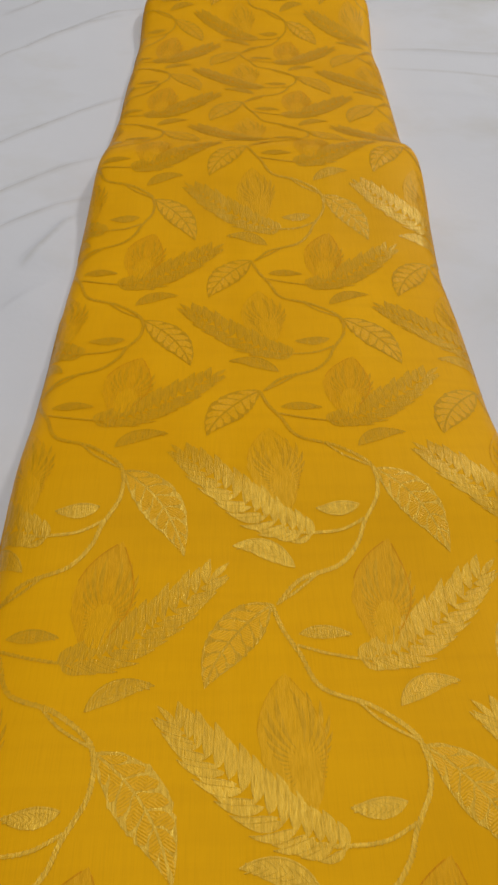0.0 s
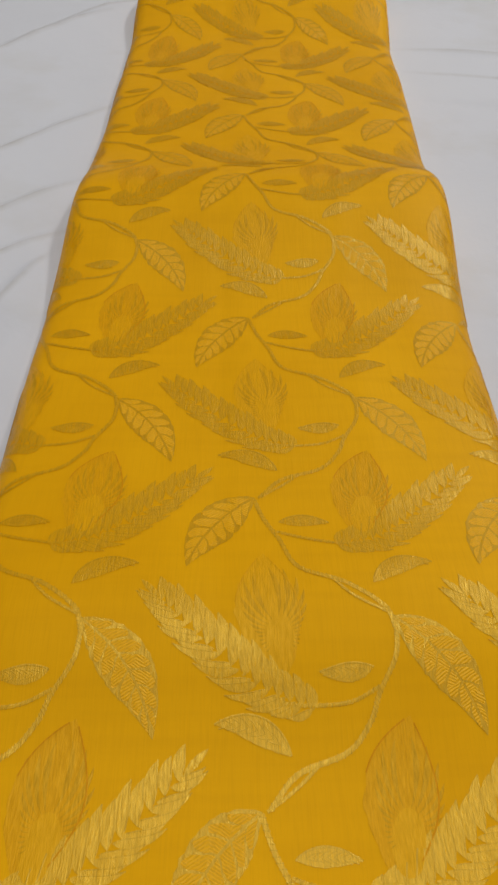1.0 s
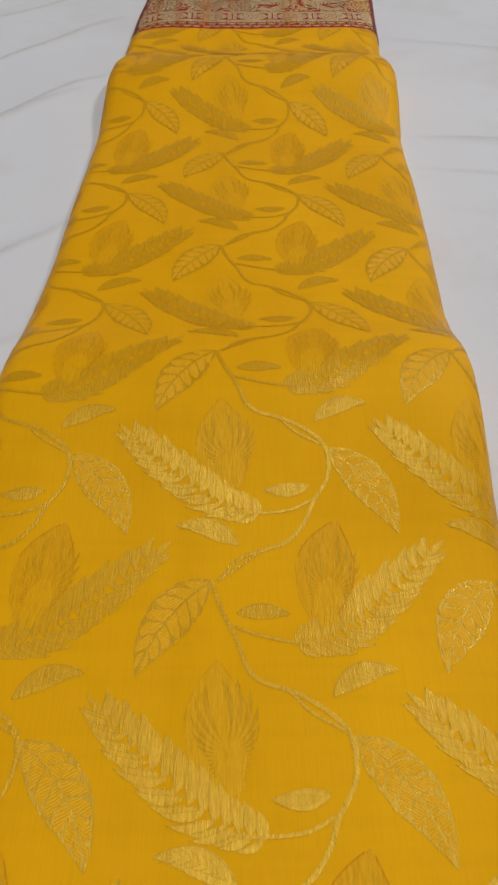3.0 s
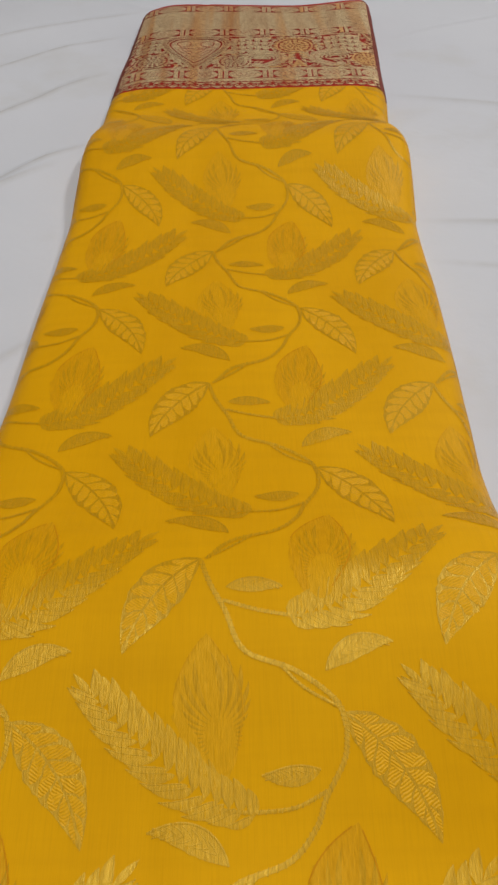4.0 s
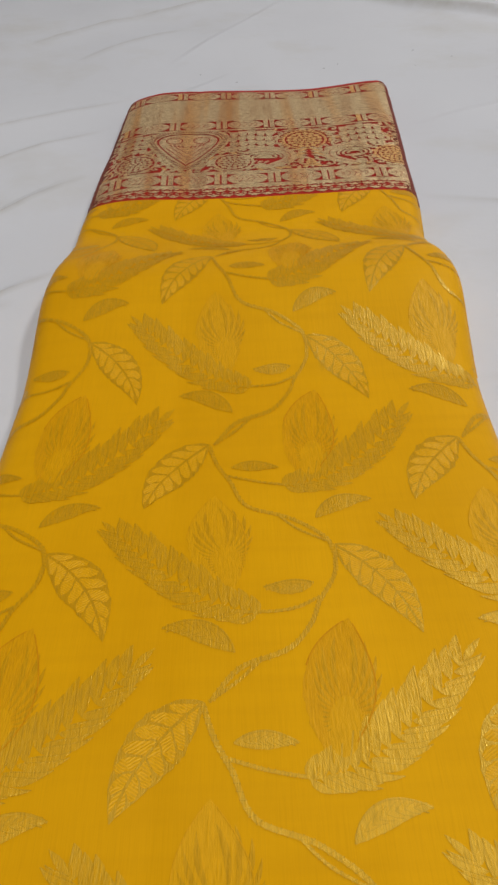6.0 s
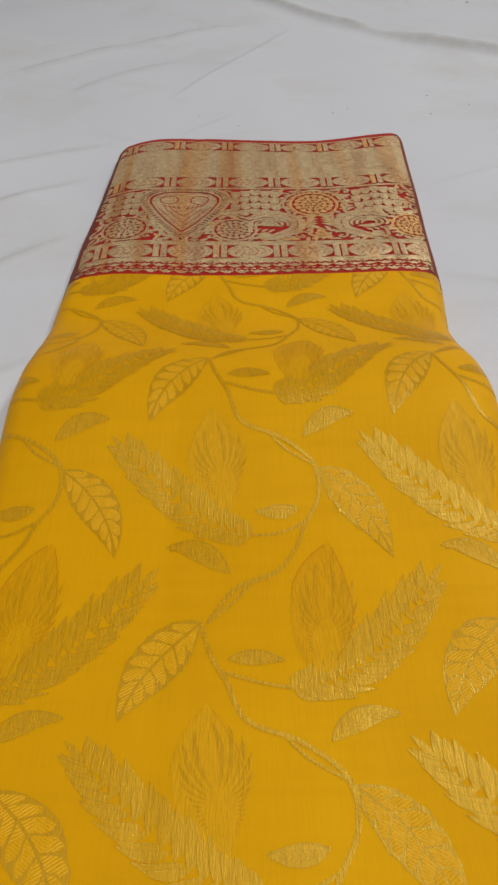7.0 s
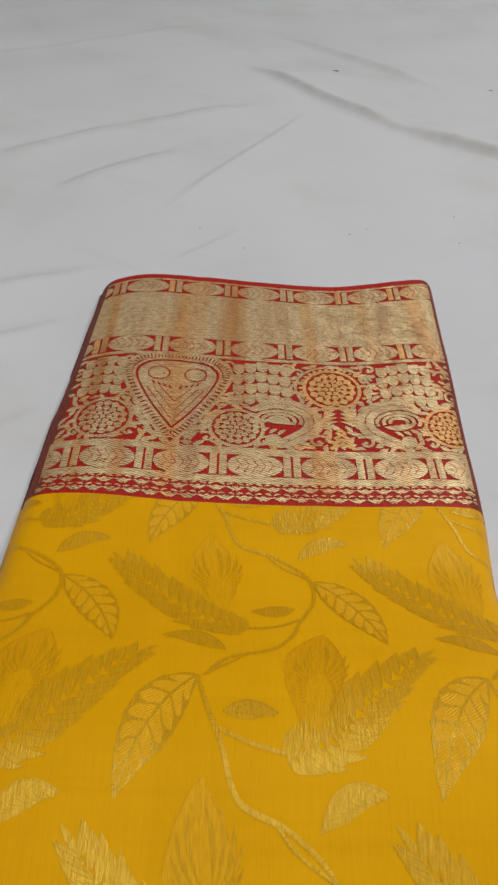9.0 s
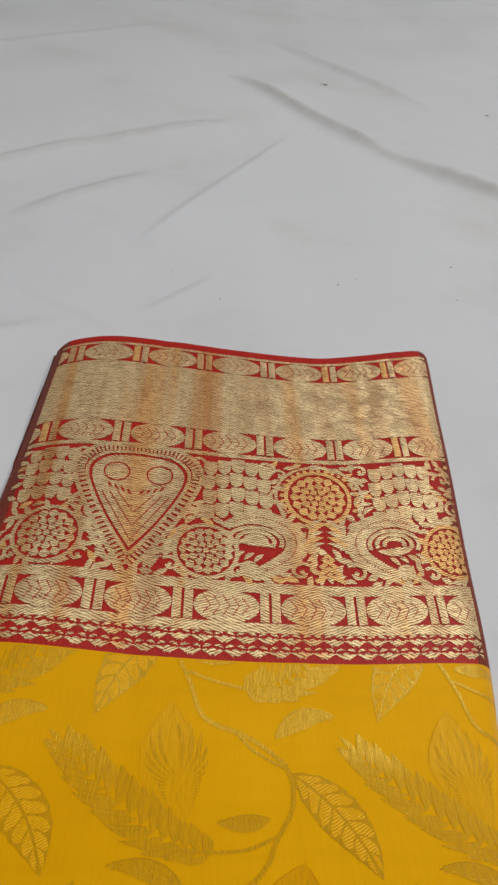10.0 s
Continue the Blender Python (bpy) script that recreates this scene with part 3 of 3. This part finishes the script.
def vine(ox, oy, *runs):
    w = Weave()
    for width, pts in runs:
        line = spline(mm(ox, oy, *pts), 12)
        w.line(line, width, 0, 0.00024)
        for i in range(1, len(line) - 1, 2):
            d = (line[i + 1] - line[i - 1]).normalized()
            c = Vector((-d.y, d.x)) * width * 0.62
            w.line([line[i] - c - d * 0.0006, line[i], line[i] + c + d * 0.0006], 0.0004, 1, 0.00028)
    return w.make("vine", [MOTIF, VEIN], "slender vine stem woven in lustrous thread")


PX, PY = 0.1185, 0.1205
NODE = (-0.0293, 0.0)


def motif_tile(ox, oy):
    veined_leaf(ox, oy, (0.5, 0.5), (-28, -36.5), 0.0192, -0.10, 0.44)
    veined_leaf(ox, oy, (51.5, -59), (81, -100), 0.0186, 0.10, 0.44)
    small_leaf(ox, oy, (11, 15.5), (-16, 25), 0.0085, -0.12)
    small_leaf(ox, oy, (46.5, -44.5), (71.5, -35), 0.0085, 0.14)
    small_leaf(ox, oy, (10.5, -13), (32, -13.5), 0.0062, 0.05)
    small_leaf(ox, oy, (42.5, -77.5), (22.5, -79), 0.0068, 0.05)
    fern(ox, oy, [(36, -25.4), (54, -20), (74, -5), (96, 14)], 15, 0.0158, 1)
    fern(ox, oy, [(18, -91), (-2, -82), (-24, -64), (-41, -47)], 15, 0.0158, -1)
    fan_leaf(ox, oy, (44, -24), (54, 27), 0.0250, [ORANGE, RAY, FAINT, RUST], "broad leaf woven in dull orange thread", -1)
    fan_leaf(ox, oy, (10, -86), (3, -30), 0.0245, [FAINT, RAY, FAINT, ORANGE], "broad leaf with fine rays woven in yellow thread", -1)
    vine(ox, oy, (0.0018, [(0, 0), (4, -11), (10, -22), (17, -36.5), (35, -44), (49, -54.5), (52.5, -64)]),
         (0.0017, [(52.5, -64), (51, -74), (44, -86), (40, -95), (31, -104), (13, -110), (3, -119.5)]),
         (0.0013, [(44.5, -84), (33, -89), (18, -90), (8, -89)]), (0.0013, [(9, -18), (22, -22), (36, -24.6), (46, -24.2)]),
         (0.0011, [(30, -42), (38, -50), (50, -57)]), (0.0011, [(20, -108), (12, -114), (2, -120)]))


for row in range(-6, 3):
    for col in (-2, -1, 0, 1):
        mx, my = NODE[0] + col * PX, NODE[1] + row * PY
        motif_tile(mx, my)


# ---- gold brocade of the border ----
def zari(name, label, build, mats=None):
    w = Weave(lambda u, v: (u, border_place(u, v)))
    build(w)
    return w.make(name, mats or [ZARI, OLD, VEINRED], label)


def rect(w, cu, cv, su, sv, mat=0, h=0.0005):
    w.band([(cu - su / 2, cv - sv / 2 + sv * k / 3) for k in range(4)], [(cu + su / 2, cv - sv / 2 + sv * k / 3) for k in range(4)], mat, h, 0.00015)


def oval(w, cu, cv, ru, rv):
    a = np.linspace(0, math.pi, 25)
    w.band([(cu - ru * math.cos(t), cv + rv * math.sin(t)) for t in a], [(cu - ru * math.cos(t), cv - rv * math.sin(t)) for t in a], 0, 0.0004)
    # woven chevrons across the oval
    for k in range(-2, 3):
        u, h = cu + 0.0045 * k, rv * 0.62 * math.sqrt(1 - (k / 3.4) ** 2)
        w.line([(u - 0.0018, cv - h), (u + 0.0014, cv), (u - 0.0018, cv + h)], 0.0004, 2, 0.0006)


def wide_band(w, v0, v1):
    """One woven band as a single sheet of small faces."""
    us, vs = np.linspace(-0.14, 0.15, 110), np.linspace(v0, v1, max(int((v1 - v0) / 0.003), 2) + 1)
    rows = [[w.point(u, v, 0.0003) for u in us] for v in vs]
    for p, q in zip(rows, rows[1:]):
        for k in range(len(us) - 1):
            w.faces.append((p[k], p[k + 1], q[k + 1], q[k]))
            w.index.append(0)


for v0, v1, nm in ((0.0130, 0.0176, "thin"), (0.0328, 0.0382, "thin"), (0.1176, 0.1204, "thin"), (0.1368, 0.1888, "broad"), (0.2058, 0.2078, "thin")):
    zari("zari_band", nm + " band of woven gold thread", lambda w: wide_band(w, v0, v1))

BARS = [(0.0252, 0.0145, 0.0), (0.1286, 0.0150, 0.0005), (0.1972, 0.0150, 0.0045)]
rng = random.Random(5)
for bv, bh, shift in BARS:
    for k in range(-2, 5):
        bu = -0.0655 + shift + 0.0408 * k
        if -0.115 < bu < 0.13:
            old = 1 if rng.random() < 0.25 else 0
            zari("border_bar", "pair of upright gold bars", lambda w: (rect(w, bu - 0.0027, bv, 0.0041, bh, old), rect(w, bu + 0.0027, bv, 0.0041, bh, 0)))
        zari("border_oval", "gold oval with a red ground at its corners", lambda w: (
            oval(w, bu + 0.0204, bv, 0.0154, 0.0084)))


def diamonds(w):
    """Small stepped lozenges, each with a pair of upturned wings."""
    for v, off in ((0.0036, 0.0), (0.0096, 0.5)):
        for k in range(-14, 16):
            u = (k + off) * 0.0100
            w.leaf((u - 0.0024, v), (u + 0.0024, v), 0.0030, 0.0, 0, 0.0004, 0.5, 6)
            for sd in (1, -1):
                w.leaf((u + sd * 0.0008, v - 0.0022), (u + sd * 0.0052, v + 0.0006), 0.0015, 0.18 * sd, 0, 0.0004, 0.5, 6)
                w.leaf((u + sd * 0.0006, v + 0.0026), (u + sd * 0.0046, v + 0.0016), 0.0012, 0.14 * sd, 0, 0.0005, 0.5, 6)


tagged(zari("zigzag_edging", "two rows of small gold lozenges on red", diamonds), kind="stuff")


def heart_curve(cu, cv, s, n=48):
    """A pan-leaf heart: domed top, sides running to a point."""
    half = [(0, -58), (7, -46), (14, -33), (22, -15), (27.5, 2), (27, 13), (20, 21.5), (10, 24.5), (0, 25)]
    side = spline([(cu + s * 1.22 * x / 1000, cv + s * (y + 4) / 1000) for x, y in half], 5)
    return [tuple(p) for p in side] + [(2 * cu - p[0], p[1]) for p in reversed(side)][1:]


HEART = (-0.0525, 0.0910)


def heart(w):
    hu, hv = HEART
    for s, width in ((1.0, 0.0023), (0.80, 0.0020)):
        w.line(heart_curve(*HEART, s), width, 0, 0.0005)
    ring = [Vector(p) for p in heart_curve(*HEART, 0.905)]
    for a, c in zip(ring, ring[1:]):
        m, d = (a + c) / 2, (c - a).normalized()
        o = Vector((-d.y, d.x)) * 0.0021
        if (c - a).length > 0.0012:
            w.line([m - o, m, m + o], max((c - a).length * 0.62, 0.0014), 0, 0.0006)
    inner = heart_curve(*HEART, 0.72)
    half = len(inner) // 2 + 1
    w.band([(2 * hu - u, v) for u, v in inner[:half]], inner[:half], 0, 0.0004)
    # two round bosses over nested chevrons
    for sd in (1, -1):
        cu, cv = hu + sd * 0.0115, hv + 0.0085
        w.line([(cu + 0.0068 * math.cos(a), cv + 0.0062 * math.sin(a)) for a in np.linspace(0, 2 * math.pi, 26)], 0.0008, 2, 0.0007)
        for k in range(4):
            w.leaf((hu + sd * (0.002 + 0.0035 * k), hv - 0.0062 + 0.0012 * k), (hu + sd * (0.0045 + 0.0035 * k), hv - 0.0025 + 0.0012 * k), 0.0013, 0.1, 2, 0.0007, 0.5, 5)
    for k in range(3):
        w.line([(hu - 0.0175 + 0.004 * k, hv - 0.0060 + 0.0006 * k), (hu, hv - 0.0345 + 0.0085 * k), (hu + 0.0175 - 0.004 * k, hv - 0.0060 + 0.0006 * k)], 0.0006, 2, 0.0007)


zari("heart_motif", "gold heart motif with a beaded outline", heart)


def medallion(cu, cv, r, mat):
    """A round flower of overlapping petals in rings, inside a hoop."""

    def build(w):
        w.line([(cu + r * math.cos(a), cv + r * math.sin(a)) for a in np.linspace(0, 2 * math.pi, 37)], 0.0022, mat, 0.0005)
        for ring, m, ln in ((0.71, 15, 0.17), (0.44, 11, 0.16), (0.22, 6, 0.12)):
            for k in range(m):
                a = 2 * math.pi * (k + 0.5 * (m % 2)) / m
                c, s = math.cos(a), math.sin(a)
                w.leaf((cu + r * (ring - ln) * c, cv + r * (ring - ln) * s), (cu + r * (ring + ln) * c, cv + r * (ring + ln) * s), r * 6.6 * ring / m, 0, mat, 0.0005, 0.6, 6)
        w.disc(cu, cv, r * 0.10, mat, 0.0006, 10)

    return tagged(zari("medallion_motif", "round gold flower medallion", build), kind="stuff")


medallion(-0.0148, 0.0545, 0.0155, 0)
medallion(-0.0930, 0.0565, 0.0165, 0)
medallion(0.1140, 0.0575, 0.0150, 1)
medallion(0.0445, 0.0930, 0.0175, 1)


def feathers(u0, u1, v0, v1, cols, rows):
    for j in range(rows):
        for i in range(cols):
            su, sv = (u1 - u0) / cols, (v1 - v0) / rows
            cu, cv = u0 + (i + 0.5) * su + (0.12 * su if j % 2 else 0), v0 + (j + 0.5) * sv - 0.16 * sv * abs(i - cols / 2 + 0.5)

            def build(w):
                out = [(0.0, 0.48), (0.06, 0.49), (0.5, 0.49), (0.74, 0.44), (0.92, 0.30), (1.01, 0.12)]
                w.band([(cu + su * h, cv + sv * (0.47 - 0.95 * t)) for t, h in out], [(cu - su * h, cv + sv * (0.47 - 0.95 * t)) for t, h in out], 0, 0.0005)

            zari("feather_plate", "peacock tail plate woven in gold", build)


feathers(-0.0185, 0.0190, 0.0770, 0.1165, 5, 4)
feathers(0.0740, 0.1110, 0.0770, 0.1165, 5, 4)
feathers(-0.1130, -0.0860, 0.0790, 0.1165, 4, 4)


def bird(cu, cv, flip):
    """A peacock: thick curved breast and back, folded wing, lowered neck with a curled head."""

    def build(w):
        body = spline([(cu + flip * x / 1000, cv + y / 1000) for x, y in ((20, 7), (8, 13), (-6, 11.5), (-15, 3), (-14, -8), (-5, -16), (5, -21.5))], 8)
        left, right = [], []
        for i, p in enumerate(body):
            d = (body[min(i + 1, len(body) - 1)] - body[max(i - 1, 0)]).normalized()
            k = 0.0046 * math.sin(math.pi * (0.12 + 0.70 * i / (len(body) - 1))) + 0.0008
            left.append((p.x - d.y * k, p.y + d.x * k))
            right.append((p.x + d.y * k, p.y - d.x * k))
        if flip < 0:
            left, right = right, left
        w.band(left, right, 0, 0.0005)
        # wing feathers in nested arcs
        for k in range(3):
            s = 1 - 0.30 * k
            arc = [(cu + flip * (5 + 13.5 * s * math.cos(a)) / 1000, cv + (-1.5 + 8.5 * s * math.sin(a)) / 1000) for a in np.linspace(-0.5, 3.5, 20)]
            w.line(arc, 0.0023, 0, 0.0006)
        w.leaf((cu + flip * 0.016, cv - 0.003), (cu - flip * 0.005, cv - 0.005), 0.0050, 0.1, 0, 0.0005, 0.5, 8)
        w.disc(cu + flip * 0.0085, cv - 0.0185, 0.0048, 0, 0.0006, 14)
        w.leaf((cu + flip * 0.011, cv - 0.021), (cu + flip * 0.018, cv - 0.0235), 0.0024, 0, 0, 0.0006, 0.4, 5)
        # legs and small plumes
        for k in range(4):
            w.leaf((cu + flip * (0.001 + 0.0048 * k), cv - 0.0095 + 0.0006 * k), (cu + flip * (0.006 + 0.0048 * k), cv - 0.0145 + 0.0012 * k), 0.0026, 0.1 * flip, 0, 0.0005, 0.5, 6)
        for k in range(46):
            i = 3 + k
            if i < len(body) - 4:
                w.disc(body[i].x, body[i].y, 0.00045, 2, 0.0008, 5)

    return zari("bird_motif", "peacock motif woven in gold", build)


bird(0.0150, 0.0640, -1)
bird(0.0775, 0.0640, 1)


def little_tree(w):
    """Drooping paired leaves above a small stepped tree."""
    for k in range(5):
        v = 0.0600 + 0.0037 * k
        for sd in (1, -1):
            w.leaf((0.0462 + sd * 0.0006, v + 0.0035), (0.0462 + sd * (0.0125 - 0.0011 * k), v - 0.0030), 0.0030, 0.12 * sd, 1 if k % 2 else 0, 0.0005, 0.5, 7)
    for k in range(4):
        v, half = 0.0415 + k * 0.0040, 0.0075 - 0.0016 * k
        w.line([(0.0462 - half, v - 0.0012), (0.0462, v + 0.0026), (0.0462 + half, v - 0.0012)], 0.0027, 1, 0.0005)


zari("tree_motif", "gold tree motif", little_tree)


def sun_rays(w):
    """An arch of two cords over the flower, ending in curls, with small buds between."""
    cu, cv = 0.0455, 0.0930
    w.line([(cu + 0.0240 * math.cos(a), cv + 0.0215 * math.sin(a)) for a in np.linspace(-0.6, math.pi + 0.6, 44)], 0.0017, 0, 0.0005)
    for k in range(22):
        a = -0.5 + (math.pi + 1.0) * k / 21
        w.leaf((cu + 0.0196 * math.cos(a), cv + 0.0186 * math.sin(a)), (cu + 0.0222 * math.cos(a + 0.09), cv + 0.0204 * math.sin(a + 0.09)), 0.0024, 0.1, 1, 0.0005, 0.5, 5)


def curl(w, cu, cv, r, turn, way, width=0.0019):
    """A tapering spiral with a bud at its heart."""
    pts = []
    for k in range(26):
        f = k / 25
        a = turn + way * 5.2 * f
        rr = r * (1 - 0.72 * f)
        pts.append((cu + rr * math.cos(a), cv + 0.9 * rr * math.sin(a)))
    w.line(pts, width, 0, 0.0005)
    w.disc(cu, cv, r * 0.22, 0, 0.0005, 8)


CURLS = [(0.0160, 0.1110, 0.0055, 0.0, 1), (0.0240, 0.1075, 0.0046, 3.1, -1), (0.0700, 0.1115, 0.0052, 3.1, -1), (0.0665, 0.1010, 0.0042, 0.0, 1), (0.0325, 0.0455, 0.0062, 0.8, 1),
         (0.0600, 0.0455, 0.0062, 2.3, -1), (-0.0320, 0.0450, 0.0050, 2.4, -1), (-0.0760, 0.0450, 0.0050, 0.7, 1), (-0.0240, 0.0740, 0.0048, 0.0, 1), (-0.0820, 0.0745, 0.0048, 3.1, -1),
         (0.0010, 0.0440, 0.0048, 0.8, 1), (0.1000, 0.0440, 0.0048, 2.4, -1), (-0.1080, 0.0450, 0.0045, 0.8, 1), (0.1220, 0.0830, 0.0060, 1.5, 1), (0.1190, 0.1030, 0.0055, 3.1, -1),
         (-0.0210, 0.1120, 0.0040, 0.0, 1), (-0.0830, 0.1120, 0.0038, 3.1, -1)]


def curls(w):
    for c in CURLS:
        curl(w, *c)
    # sprays sweeping round the foot of the heart
    for sd in (1, -1):
        for k in range(6):
            f = k / 5
            u, v = HEART[0] + sd * (0.010 + 0.021 * f), 0.0430 + 0.0330 * f
            w.leaf((u, v), (u + sd * 0.0068, v + 0.0062), 0.0036, 0.16 * sd, 0, 0.0004, 0.45, 7)


tagged(zari("scroll_tracery", "curled gold scrolls on red", curls), kind="stuff")


tagged(zari("ray_ring", "ring of small gold leaves round a medallion", sun_rays), kind="stuff")


def scrolls(w):
    taken = [(u, v, r * 1.12) for u, v, r, _, _ in CURLS] + [(-0.0148, 0.0545, 0.0165), (-0.0930, 0.0565, 0.0175), (0.1140, 0.0575, 0.016), (0.0445, 0.0940, 0.0210), (0.0150, 0.0640, 0.0190), (0.0775, 0.0640, 0.0190), (0.0462, 0.0680, 0.0085),
             (0.0462, 0.0500, 0.0070)]
    boxes = [(-0.0195, 0.0205, 0.0760, 0.118), (0.0725, 0.1095, 0.0760, 0.118), (-0.114, -0.084, 0.0760, 0.118)]
    r = random.Random(11)
    done = []
    for _ in range(9000):
        u, v = r.uniform(-0.116, 0.13), r.uniform(0.0395, 0.1160)
        if any((u - a) ** 2 + (v - b) ** 2 < c * c for a, b, c in taken) or any(a < u < b and c < v < d for a, b, c, d in boxes):
            continue
        k = (v - (HEART[1] - 0.056)) / 0.060
        if abs(u - HEART[0]) < 0.0375 * min(1.0, max(0.05, k)):
            continue
        if any((u - a) ** 2 + (v - b) ** 2 < 0.0040 ** 2 for a, b in done):
            continue
        done.append((u, v))
        a = math.atan2(v - 0.08, u - HEART[0]) + r.uniform(-0.7, 0.7) + (1.57 if r.random() < 0.3 else 0)
        ln = r.uniform(0.0032, 0.0046)
        w.leaf((u - ln * math.cos(a), v - ln * math.sin(a)), (u + ln * math.cos(a), v + ln * math.sin(a)), r.uniform(0.0026, 0.0038), r.uniform(-0.2, 0.2), 1 if r.random() < 0.15 else 0, 0.0004, 0.5, 7)


tagged(zari("scroll_filling", "small gold leaf scrolls on red", scrolls), kind="stuff")


# ---- lint and specks on the sheet ----
def speck(x, y, size, turn):
    w = []
    f = []
    for k in range(10):
        a = 2 * math.pi * k / 10
        rr = size * (0.7 + 0.4 * math.sin(3 * a + turn))
        px, py = x + rr * math.cos(a + turn), y + 0.45 * rr * math.sin(a + turn)
        w.append((px, py, float(sheet_height(px, py)) + 0.0004))
    w.append((x, y, float(sheet_height(x, y)) + 0.0012))
    for k in range(10):
        f.append((k, (k + 1) % 10, 10))
    ob = mesh_object("lint_speck", w, f, SPECK)
    return tagged(ob, "tiny dark speck of lint on the white sheet", "lint", "specks on the sheet")


for sx, sy, ss, st in ((0.121, 0.821, 0.0065, 0.3), (0.088, 0.340, 0.0013, 1.0), (0.195, 0.384, 0.0013, 2.0), (0.343, 0.800, 0.0040, 0.2), (0.105, 0.352, 0.0008, 0.0),
                       (0.188, 0.330, 0.0010, 0.6), (-0.05, 0.335, 0.0008, 2.2), (-0.01, 0.30, 0.0008, 0.9), (-0.222, -0.55, 0.0012, 0.4), (0.235, 0.36, 0.0009, 1.1)):
    speck(sx, sy, ss, st)
